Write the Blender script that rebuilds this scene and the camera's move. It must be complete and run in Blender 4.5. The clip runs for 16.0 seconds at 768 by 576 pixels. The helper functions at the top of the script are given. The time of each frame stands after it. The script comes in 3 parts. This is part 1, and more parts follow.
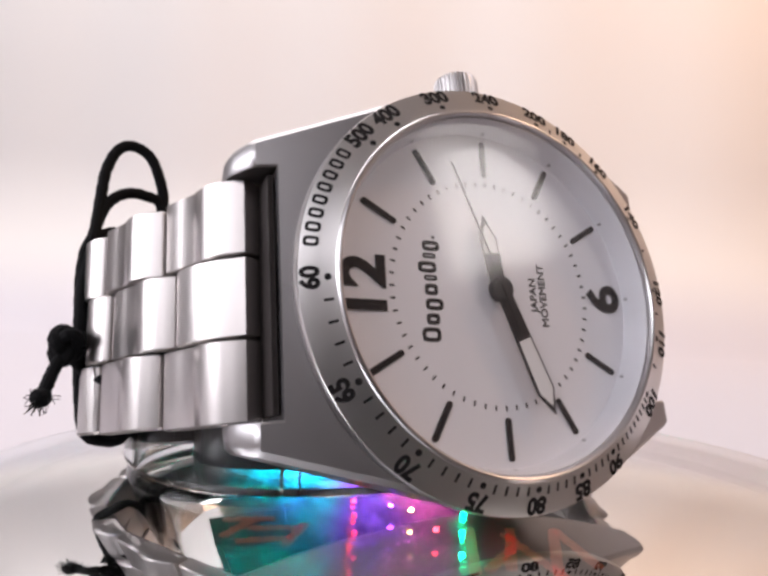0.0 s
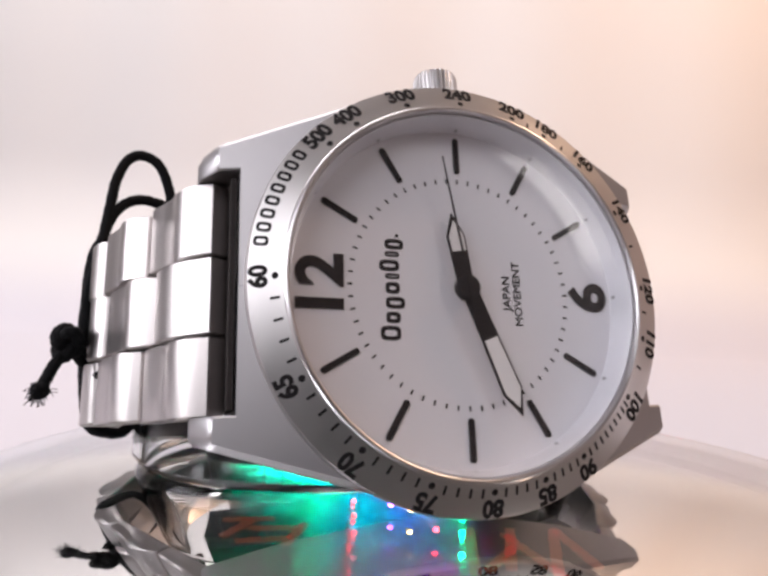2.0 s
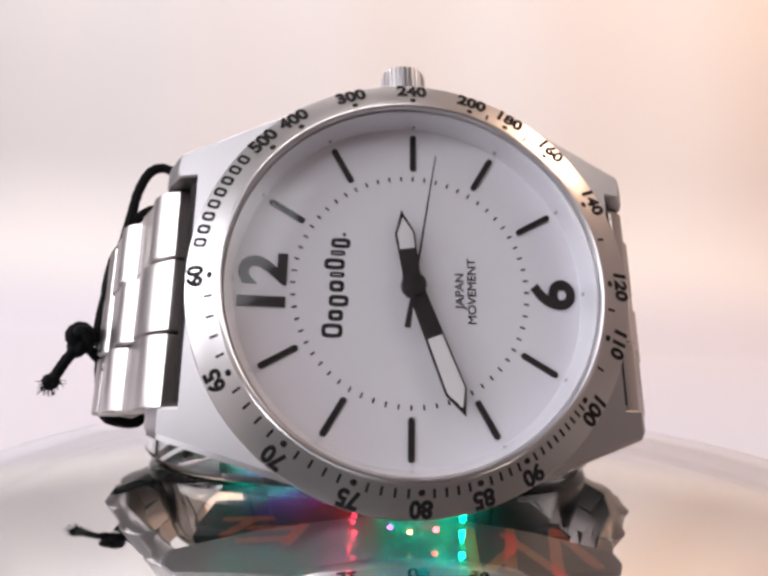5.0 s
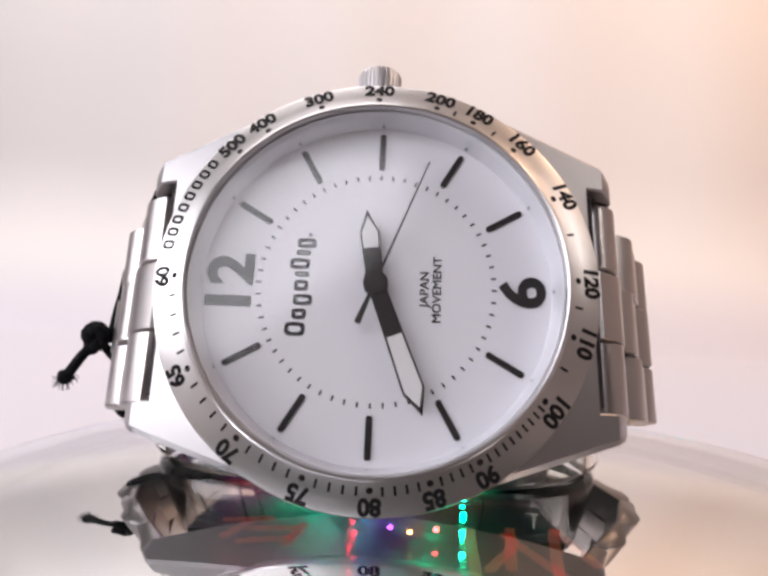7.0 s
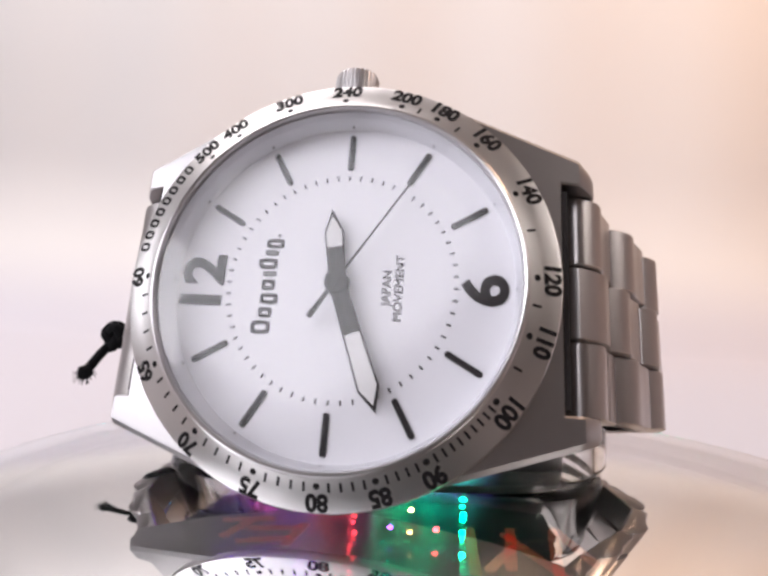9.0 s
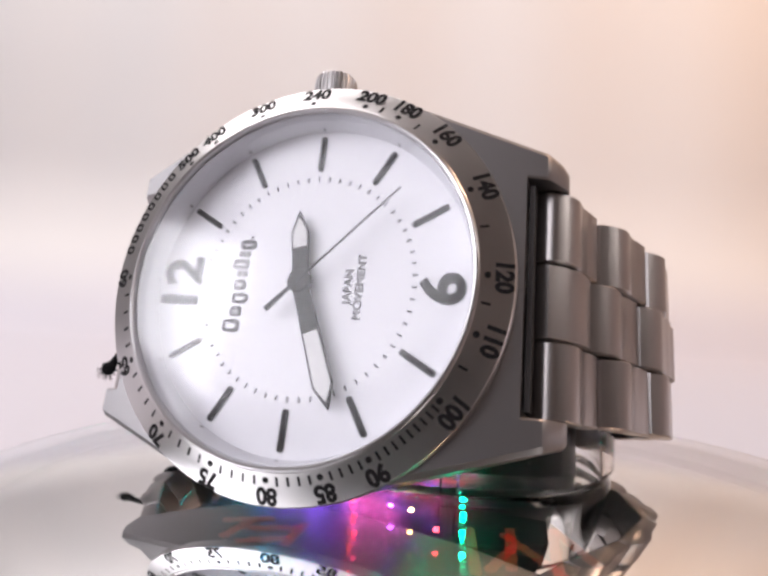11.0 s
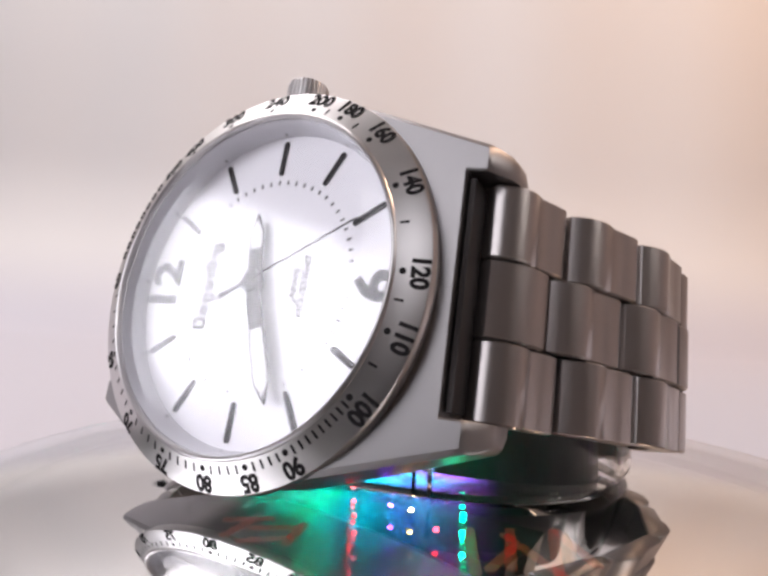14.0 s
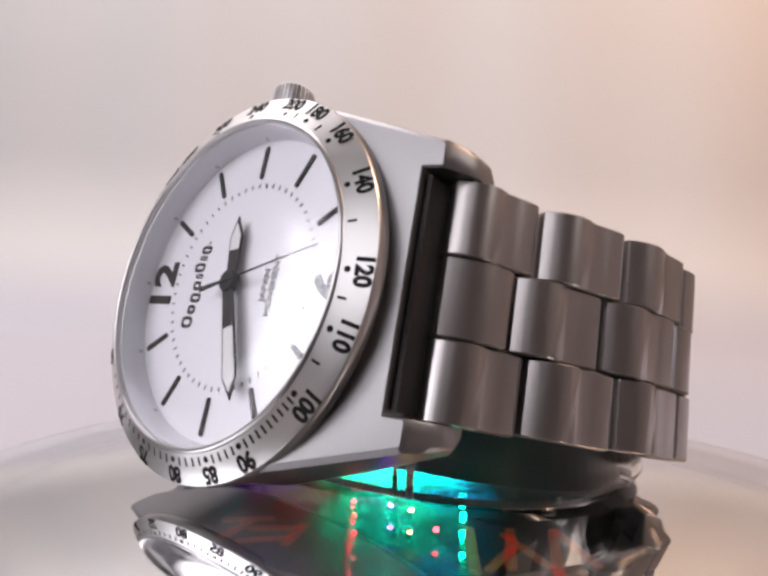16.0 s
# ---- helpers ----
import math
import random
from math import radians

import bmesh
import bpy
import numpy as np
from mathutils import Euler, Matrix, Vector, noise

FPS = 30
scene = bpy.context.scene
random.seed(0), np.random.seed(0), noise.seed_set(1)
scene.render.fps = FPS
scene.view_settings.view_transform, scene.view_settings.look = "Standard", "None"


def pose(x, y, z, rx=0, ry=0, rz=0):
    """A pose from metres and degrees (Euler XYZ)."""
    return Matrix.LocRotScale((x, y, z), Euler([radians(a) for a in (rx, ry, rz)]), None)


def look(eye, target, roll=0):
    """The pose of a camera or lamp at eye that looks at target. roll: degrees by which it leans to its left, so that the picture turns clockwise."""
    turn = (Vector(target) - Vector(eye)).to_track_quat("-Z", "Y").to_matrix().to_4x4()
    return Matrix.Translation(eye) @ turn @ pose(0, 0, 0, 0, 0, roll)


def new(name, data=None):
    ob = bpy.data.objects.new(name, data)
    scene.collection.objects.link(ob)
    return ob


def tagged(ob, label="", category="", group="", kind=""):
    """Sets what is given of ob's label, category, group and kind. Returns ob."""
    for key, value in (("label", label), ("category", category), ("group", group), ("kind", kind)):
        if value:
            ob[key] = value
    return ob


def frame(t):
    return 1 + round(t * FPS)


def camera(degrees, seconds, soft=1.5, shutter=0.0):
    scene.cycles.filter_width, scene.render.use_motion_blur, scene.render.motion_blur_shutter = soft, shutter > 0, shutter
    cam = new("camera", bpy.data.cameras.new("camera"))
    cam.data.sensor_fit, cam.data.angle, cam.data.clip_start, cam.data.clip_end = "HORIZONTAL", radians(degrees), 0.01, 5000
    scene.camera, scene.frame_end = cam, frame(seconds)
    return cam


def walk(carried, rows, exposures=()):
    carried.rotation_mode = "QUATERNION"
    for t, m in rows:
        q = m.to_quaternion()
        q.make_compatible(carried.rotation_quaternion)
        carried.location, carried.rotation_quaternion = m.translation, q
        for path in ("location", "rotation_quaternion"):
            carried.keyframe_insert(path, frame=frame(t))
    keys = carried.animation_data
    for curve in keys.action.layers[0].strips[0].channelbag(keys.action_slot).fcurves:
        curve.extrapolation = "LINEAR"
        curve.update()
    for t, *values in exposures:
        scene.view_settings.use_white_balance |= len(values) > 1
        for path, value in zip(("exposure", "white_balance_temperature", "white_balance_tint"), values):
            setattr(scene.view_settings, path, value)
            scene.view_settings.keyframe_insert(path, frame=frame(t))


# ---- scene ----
MM = 0.001
ZM = 0.035          # top of the turntable's mirror above the table

# ---- camera ----
cam = camera(64.96, 16.0, soft=3.1)
EYE = (0.0, -0.08824, ZM + 0.02068)
AIM = (-0.02200, 0.91039, ZM + 0.06824)
walk(cam, [(0.0, look(EYE, AIM, 2.228)), (16.0, look(EYE, AIM, 2.228))], exposures=[(0.0, 0.0), (7.0, -0.02), (9.0, -0.06), (12.5, -0.19), (16.0, -0.37)])

# turn of the table about its axis, in degrees
TURN = [(0.0, 25.43), (1.0, 21.59), (2.0, 17.83), (3.0, 14.11), (4.0, 10.39), (5.0, 6.64), (6.0, 2.83), (7.0, -1.06), (8.0, -5.03), (9.0, -9.08), (10.0, -13.22), (11.0, -17.41), (12.0, -21.65), (13.0, -25.91), (14.0, -30.14), (15.0, -34.30), (16.0, -38.34)]

# ---- light ----
world = bpy.data.worlds.new("room_air")
world.use_nodes = True
scene.world = world
world.node_tree.nodes["Background"].inputs[0].default_value = (0.75, 0.78, 0.85, 1)
world.node_tree.nodes["Background"].inputs[1].default_value = 0.2


def area_lamp(name, eye, target, sx, sy, watts, color):
    data = bpy.data.lights.new(name, "AREA")
    data.shape, data.size, data.size_y, data.energy, data.color = "RECTANGLE", sx, sy, watts, color
    ob = new(name, data)
    ob.matrix_world = look(eye, target)
    return ob


area_lamp("window_light", (-0.86, -0.32, 0.33), (0, 0, 0.05), 0.60, 0.36, 5.7, (0.95, 0.93, 1.0))
# added fill from behind the camera, brightens the dial
area_lamp("front_fill_light", (-0.9, -1.7, 1.1), (0, 0, 0.1), 1.8, 1.3, 21.0, (0.95, 0.93, 1.0))
# added lamp, gives the glass the soft reflection of lit cloth
area_lamp("side_glint_light", (0.91, -0.42, 0.74), (0, 0, 0.05), 0.22, 0.40, 1.5, (1.0, 0.93, 0.9))
area_lamp("wall_lamp_light", (1.35, 0.25, 1.7), (0.85, 1.6, 0.75), 0.3, 0.3, 21.0, (1.0, 0.66, 0.46))
# added fill from overhead, aimed to brighten the backdrop
area_lamp("backdrop_fill_light", (-1.08, 0.95, 2.3), (-1.08, 1.35, 0.45), 2.3, 1.1, 49.0, (1.0, 0.945, 0.975))



# ---- materials ----
def material(name, color, rough=0.5, metal=0.0, grain=0.0, scale=400.0, stretch=(1, 1, 1), bump=0.0, spec=0.5, rough_var=0.0):
    """A principled surface with noise in colour, gloss and relief, in object space."""
    m = bpy.data.materials.new(name)
    m.use_nodes = True
    nt = m.node_tree
    b = nt.nodes["Principled BSDF"]
    b.inputs["Base Color"].default_value = (*color, 1)
    b.inputs["Roughness"].default_value = rough
    b.inputs["Metallic"].default_value = metal
    b.inputs["Specular IOR Level"].default_value = spec
    if grain or bump or rough_var:
        tc = nt.nodes.new("ShaderNodeTexCoord")
        mp = nt.nodes.new("ShaderNodeMapping")
        mp.inputs["Scale"].default_value = stretch
        nz = nt.nodes.new("ShaderNodeTexNoise")
        nz.inputs["Scale"].default_value = scale
        nz.inputs["Detail"].default_value = 4
        nt.links.new(tc.outputs["Object"], mp.inputs["Vector"])
        nt.links.new(mp.outputs["Vector"], nz.inputs["Vector"])
        if grain:
            wide = nt.nodes.new("ShaderNodeTexNoise")
            wide.inputs["Scale"].default_value = scale * 0.13
            nt.links.new(tc.outputs["Object"], wide.inputs["Vector"])
            both = nt.nodes.new("ShaderNodeMath")
            both.operation = "ADD"
            nt.links.new(nz.outputs["Fac"], both.inputs[0])
            nt.links.new(wide.outputs["Fac"], both.inputs[1])
            ramp = nt.nodes.new("ShaderNodeMapRange")
            ramp.inputs["From Min"].default_value, ramp.inputs["From Max"].default_value = 0.6, 1.4
            ramp.inputs["To Min"].default_value, ramp.inputs["To Max"].default_value = 1 - grain, 1 + grain
            nt.links.new(both.outputs[0], ramp.inputs["Value"])
            mul = nt.nodes.new("ShaderNodeVectorMath")
            mul.operation = "SCALE"
            mul.inputs[0].default_value = color
            nt.links.new(ramp.outputs[0], mul.inputs["Scale"])
            nt.links.new(mul.outputs[0], b.inputs["Base Color"])
        if rough_var:
            rr = nt.nodes.new("ShaderNodeMapRange")
            rr.inputs["From Min"].default_value, rr.inputs["From Max"].default_value = 0.3, 0.7
            rr.inputs["To Min"].default_value, rr.inputs["To Max"].default_value = rough - rough_var, rough + rough_var
            nt.links.new(nz.outputs["Fac"], rr.inputs["Value"])
            nt.links.new(rr.outputs[0], b.inputs["Roughness"])
        if bump:
            bp = nt.nodes.new("ShaderNodeBump")
            bp.inputs["Strength"].default_value = bump
            bp.inputs["Distance"].default_value = 0.00005
            nt.links.new(nz.outputs["Fac"], bp.inputs["Height"])
            nt.links.new(bp.outputs[0], b.inputs["Normal"])
    return m


def glowing(name, color, strength):
    m = bpy.data.materials.new(name)
    m.use_nodes = True
    b = m.node_tree.nodes["Principled BSDF"]
    b.inputs["Base Color"].default_value = (*color, 1)
    b.inputs["Emission Color"].default_value = (*color, 1)
    b.inputs["Emission Strength"].default_value = strength
    return m


def colour_ring(name, stops, inner, outer):
    """A lit ring whose colour changes round the z axis; stops: degrees, colour, strength."""
    m = glowing(name, (1, 1, 1), 1.0)
    nt = m.node_tree
    b = nt.nodes["Principled BSDF"]
    b.inputs["Base Color"].default_value = (0.02, 0.02, 0.02, 1)
    tc, gr, ramp = nt.nodes.new("ShaderNodeTexCoord"), nt.nodes.new("ShaderNodeTexGradient"), nt.nodes.new("ShaderNodeValToRGB")
    gr.gradient_type = "RADIAL"
    while len(ramp.color_ramp.elements) < len(stops):
        ramp.color_ramp.elements.new(0.5)
    top = max(p for _, _, p in stops)
    for e, (a, c, p) in zip(ramp.color_ramp.elements, sorted(((a + 180) % 360, c, p) for a, c, p in stops)):
        e.position, e.color = a / 360, (*[q * p / top for q in c], 1)
    nt.links.new(tc.outputs["Object"], gr.inputs[0])
    nt.links.new(gr.outputs["Fac"], ramp.inputs[0])
    nt.links.new(ramp.outputs["Color"], b.inputs["Emission Color"])
    away, fade, spots, dim, mul = (nt.nodes.new("ShaderNode" + k) for k in ("VectorMath", "MapRange", "TexNoise", "MapRange", "Math"))
    away.operation, fade.interpolation_type, mul.operation = "LENGTH", "SMOOTHSTEP", "MULTIPLY"
    fade.inputs["From Min"].default_value, fade.inputs["From Max"].default_value = outer * MM, (inner + outer) / 2 * MM
    fade.inputs["To Min"].default_value, fade.inputs["To Max"].default_value = 0.0, top
    spots.inputs["Scale"].default_value = 260
    dim.inputs["From Min"].default_value, dim.inputs["From Max"].default_value = 0.35, 0.65
    dim.inputs["To Min"].default_value, dim.inputs["To Max"].default_value = 0.15, 1.6
    nt.links.new(tc.outputs["Object"], away.inputs[0])
    nt.links.new(away.outputs["Value"], fade.inputs["Value"])
    nt.links.new(tc.outputs["Object"], spots.inputs["Vector"])
    nt.links.new(spots.outputs["Fac"], dim.inputs["Value"])
    nt.links.new(fade.outputs[0], mul.inputs[0])
    nt.links.new(dim.outputs[0], mul.inputs[1])
    nt.links.new(mul.outputs[0], b.inputs["Emission Strength"])
    return m


def half_mirror(name, share, tint, rough):
    """A pane that mirrors a share of the light and lets the rest through."""
    m = bpy.data.materials.new(name)
    m.use_nodes = True
    nt = m.node_tree
    nt.nodes.remove(nt.nodes["Principled BSDF"])
    g = nt.nodes.new("ShaderNodeBsdfGlossy")
    g.inputs["Color"].default_value = (0.94, 0.94, 0.94, 1)
    g.inputs["Roughness"].default_value = rough
    t = nt.nodes.new("ShaderNodeBsdfTransparent")
    t.inputs["Color"].default_value = (*tint, 1)
    mix = nt.nodes.new("ShaderNodeMixShader")
    mix.inputs[0].default_value = share
    nt.links.new(t.outputs[0], mix.inputs[1])
    nt.links.new(g.outputs[0], mix.inputs[2])
    nt.links.new(mix.outputs[0], nt.nodes["Material Output"].inputs[0])
    return m


def clear_pane(name, tint, least, rough=0.0):
    """Thin clear mineral glass: Fresnel gloss over see-through."""
    m = half_mirror(name, 0.05, tint, rough)
    nt = m.node_tree
    fr = nt.nodes.new("ShaderNodeLayerWeight")
    fr.inputs["Blend"].default_value = 0.5
    pw = nt.nodes.new("ShaderNodeMath")
    pw.operation, pw.inputs[1].default_value = "POWER", 4.5
    sm = nt.nodes.new("ShaderNodeMath")
    sm.operation, sm.inputs[1].default_value, sm.inputs[2].default_value = "MULTIPLY_ADD", 0.7, least
    nt.links.new(fr.outputs["Facing"], pw.inputs[0])
    nt.links.new(pw.outputs[0], sm.inputs[0])
    mix = [n for n in nt.nodes if n.type == "MIX_SHADER"][0]
    nt.links.new(sm.outputs[0], mix.inputs[0])
    return m


def acrylic(name, color):
    m = bpy.data.materials.new(name)
    m.use_nodes = True
    b = m.node_tree.nodes["Principled BSDF"]
    b.inputs["Base Color"].default_value = (*color, 1)
    b.inputs["Roughness"].default_value = 0.03
    b.inputs["Transmission Weight"].default_value = 1.0
    b.inputs["IOR"].default_value = 1.35
    return m


STEEL = material("brushed_steel", (0.66, 0.64, 0.64), 0.42, 1.0, 0.02, 900, (0.08, 0.08, 1.6), 0.25, rough_var=0.05)
CASE_STEEL = material("satin_steel", (0.39, 0.376, 0.38), 0.39, 1.0, 0.012, 5000, (0.05, 1.5, 1.0), 0.10, rough_var=0.02)
BEZEL_STEEL = material("bezel_steel", (0.62, 0.60, 0.59), 0.31, 1.0, 0.015, 700, (1, 1, 1), 0.0, rough_var=0.02)
LINK_STEEL = material("link_steel", (0.48, 0.449, 0.439), 0.32, 1.0, 0.02, 7000, (1.0, 0.04, 1.0), 0.06, rough_var=0.015)
RING_STEEL = material("inner_ring_steel", (0.80, 0.80, 0.83), 0.40, 0.25, 0.03, 800, (1, 1, 1), 0.05)
RIM_STEEL = material("polished_steel", (0.66, 0.64, 0.64), 0.28, 1.0, 0.01, 900)
SHELL = material("black_shell", (0.012, 0.012, 0.013), 0.4, 0.0, 0.1, 300)
NOTCH = material("grey_mark", (0.30, 0.29, 0.31), 0.5, 0.0, 0.05, 3000)
DIAL = material("dial_silver", (0.87, 0.86, 0.885), 0.45, 0.08, 0.015, 2500, (1, 1, 1), 0.04)
INK = material("black_ink", (0.016, 0.014, 0.015), 0.7, 0.0, 0.1, 3000, spec=0.12)
GREY_INK = material("dark_grey_paint", (0.026, 0.023, 0.024), 0.5, 0.0, 0.08, 3000, spec=0.15)
LUME = material("lume_white", (0.82, 0.81, 0.80), 0.6, 0.0, 0.02, 3000)
CORD = material("black_elastic", (0.007, 0.007, 0.008), 0.85, 0.0, 0.3, 2500, (1, 1, 1), 0.8, spec=0.15)
CRYSTAL = clear_pane("mineral_crystal", (0.99, 0.99, 1.0), 0.040, 0.115)
CORE = material("smoked_plastic", (0.07, 0.073, 0.085), 0.3, 0.0, 0.1, 120, (1, 1, 0.3), 0.1)
CLEAR = acrylic("clear_acrylic", (0.97, 0.99, 0.99))
GAP_SHADE = material("gap_shade", (0.035, 0.028, 0.027), 0.55, 0.3, 0.1, 900, (1, 1, 1), 0.05)
MIRROR = half_mirror("half_silvered_glass", 0.75, (0.93, 0.96, 0.96), 0.006)
BARE_GLASS = clear_pane("bare_glass", (0.95, 0.98, 0.97), 0.02)
FLOOR_MIRROR = material("chamber_mirror", (0.13, 0.135, 0.15), 0.004, 1.0, 0.05, 60)
PLASTIC = material("white_plastic", (0.75, 0.74, 0.73), 0.35, 0.0, 0.02, 300)
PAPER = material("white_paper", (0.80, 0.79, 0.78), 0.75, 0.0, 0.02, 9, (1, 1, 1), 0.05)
TAUPE = material("taupe_wall", (0.58, 0.50, 0.47), 0.8, 0.0, 0.05, 5)
PALE = material("pale_wall", (0.16, 0.155, 0.155), 0.8, 0.0, 0.04, 5)
WALL = material("dim_wall", (0.20, 0.17, 0.16), 0.8, 0.0, 0.06, 5)
CEIL = material("ceiling_paint", (0.55, 0.53, 0.5), 0.8, 0.0, 0.03, 5)
GREEN, TEAL, CYAN, BLUE, VIOLET, PINK, RED = (0.0, 1.0, 0.42), (0.0, 0.9, 0.62), (0.0, 0.68, 1.0), (0.05, 0.2, 1.0), (0.34, 0.10, 1.0), (1.0, 0.12, 0.55), (1.0, 0.08, 0.08)
COLOURS = colour_ring("colour_ring", [(5, PINK, 3), (25, GREEN, 9), (50, TEAL, 9), (75, VIOLET, 4.5), (100, RED, 2.25), (125, RED, 3), (140, GREEN, 7.5), (165, TEAL, 18), (185, GREEN, 21), (205, CYAN, 16.5), (222, CYAN, 16.5), (236, BLUE, 16.5), (250, CYAN, 16.5), (266, VIOLET, 16.5), (288, VIOLET, 15), (304, PINK, 18), (318, PINK, 16), (332, VIOLET, 9), (345, RED, 7.5)], 5, 25)
# orange print, glow added so it shows through the half mirror
ORANGE = glowing("self_lit_orange", (1.0, 0.16, 0.06), 0.22)


def brushed_round(m, amount):
    """Turned metal: the gloss is drawn out round the z axis."""
    nt = m.node_tree
    b = nt.nodes["Principled BSDF"]
    b.inputs["Anisotropic"].default_value = amount
    tg = nt.nodes.new("ShaderNodeTangent")
    tg.direction_type, tg.axis = "RADIAL", "Z"
    nt.links.new(tg.outputs[0], b.inputs["Tangent"])


brushed_round(BEZEL_STEEL, 0.6)


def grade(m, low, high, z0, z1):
    """Shade put into the paper's colour: one tint at the foot, another higher up."""
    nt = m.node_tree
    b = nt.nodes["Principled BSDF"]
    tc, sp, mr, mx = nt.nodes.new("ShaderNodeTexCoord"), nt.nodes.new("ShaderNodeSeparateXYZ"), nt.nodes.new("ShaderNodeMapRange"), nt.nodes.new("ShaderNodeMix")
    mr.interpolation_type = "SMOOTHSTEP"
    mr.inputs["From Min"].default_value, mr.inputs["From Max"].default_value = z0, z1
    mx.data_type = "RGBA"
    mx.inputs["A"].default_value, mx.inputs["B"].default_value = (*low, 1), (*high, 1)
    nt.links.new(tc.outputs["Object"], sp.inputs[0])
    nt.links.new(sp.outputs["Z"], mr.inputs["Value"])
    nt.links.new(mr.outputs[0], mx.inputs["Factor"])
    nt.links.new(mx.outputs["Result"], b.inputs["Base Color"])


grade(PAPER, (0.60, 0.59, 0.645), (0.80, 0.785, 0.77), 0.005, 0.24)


# ---- builders ----
def mesh_of(name, verts, faces, mat, smooth=False):
    me = bpy.data.meshes.new(name)
    me.from_pydata([tuple(v) for v in verts], [], faces)
    bm = bmesh.new()
    bm.from_mesh(me)
    bmesh.ops.remove_doubles(bm, verts=bm.verts, dist=1e-7)
    bmesh.ops.recalc_face_normals(bm, faces=bm.faces)
    for f in bm.faces:
        f.smooth = smooth
    bm.to_mesh(me)
    bm.free()
    if smooth:
        me.set_sharp_from_angle(angle=radians(32))
    me.materials.append(mat)
    return me


def part(name, me, parent=None, label="", at=None):
    ob = new(name, me)
    if parent is not None:
        ob.parent = parent
    if at is not None:
        ob.matrix_basis = at
    return tagged(ob, label) if label else ob


def lathe(name, profile, mat, n=128, wave=None):
    """Spins (radius, height) pairs in mm about z; the profile is closed."""
    v, f, k = [], [], len(profile)
    for i in range(n):
        a = 2 * math.pi * i / n
        for r, z in profile:
            if wave:
                r = wave(r, z, i)
            v.append((r * math.cos(a) * MM, r * math.sin(a) * MM, z * MM))
    for i in range(n):
        j = (i + 1) % n
        for p in range(k):
            q = (p + 1) % k
            f.append((i * k + p, j * k + p, j * k + q, i * k + q))
    return mesh_of(name, v, f, mat, True)


def solid_disc(name, profile, mat, n=128, wave=None):
    """As lathe, from the axis out and back: the first and last radius are 0."""
    return lathe(name, [(max(r, 1e-5), z) for r, z in profile], mat, n, wave)


def loft(name, sections, mat, smooth=True):
    """Joins equal closed sections (mm) into a tube with capped ends."""
    k = len(sections[0])
    v = [tuple(c * MM for c in p) for s in sections for p in s]
    f = [(i * k + p, i * k + (p + 1) % k, (i + 1) * k + (p + 1) % k, (i + 1) * k + p) for i in range(len(sections) - 1) for p in range(k)]
    f += [tuple(range(k)), tuple(range((len(sections) - 1) * k, len(sections) * k))]
    return v, f


def prism(name, outline, z0, z1, mat, bevel=0.0):
    """An outline in mm raised from z0 to z1, its upper rim drawn in by bevel."""
    k = len(outline)
    cx, cy = sum(p[0] for p in outline) / k, sum(p[1] for p in outline) / k
    rings = [(z0, 0)] + ([(z1 - bevel, 0), (z1, bevel)] if bevel else [(z1, 0)])
    secs = []
    for z, b in rings:
        sec = []
        for x, y in outline:
            d = math.hypot(x - cx, y - cy)
            s = 1 - (b / d if d else 0)
            sec.append((cx + (x - cx) * s, cy + (y - cy) * s, z))
        secs.append(sec)
    v, f = loft(name, secs, mat)
    return mesh_of(name, v, f, mat)


def bar(name, w, h, z0, z1, mat, round_ends=True):
    """A bar centred on the origin, w along x, h along y, in mm, with round ends."""
    out = []
    if round_ends:
        r = min(w, h) / 2
        for i in range(20):
            a = 2 * math.pi * i / 20
            sx, sy = (1 if math.cos(a) >= 0 else -1), (1 if math.sin(a) >= 0 else -1)
            out.append((math.cos(a) * r + sx * (w / 2 - r), math.sin(a) * r + sy * (h / 2 - r)))
    else:
        out = [(-w / 2, -h / 2), (w / 2, -h / 2), (w / 2, h / 2), (-w / 2, h / 2)]
    return prism(name, out, z0, z1, mat)


def writing(name, text, size, mat, thick=0.04, wide=1.0, bold=0.0):
    """Built-in font, centred, capitals `size` mm high; x along the line, y up."""
    cu = bpy.data.curves.new(name, "FONT")
    cu.body, cu.align_x, cu.align_y = text, "CENTER", "CENTER"
    cu.size, cu.extrude, cu.offset, cu.resolution_u = size * MM / 0.70, thick * MM / 2, bold * MM, 4
    tmp = bpy.data.objects.new(name, cu)
    scene.collection.objects.link(tmp)
    me = bpy.data.meshes.new_from_object(tmp.evaluated_get(bpy.context.evaluated_depsgraph_get()))
    bpy.data.objects.remove(tmp)
    ys = [v.co.y for v in me.vertices]
    mid = (min(ys) + max(ys)) / 2
    for v in me.vertices:
        v.co.x, v.co.y = v.co.x * wide, v.co.y - mid
    me.materials.clear()
    me.materials.append(mat)
    return me


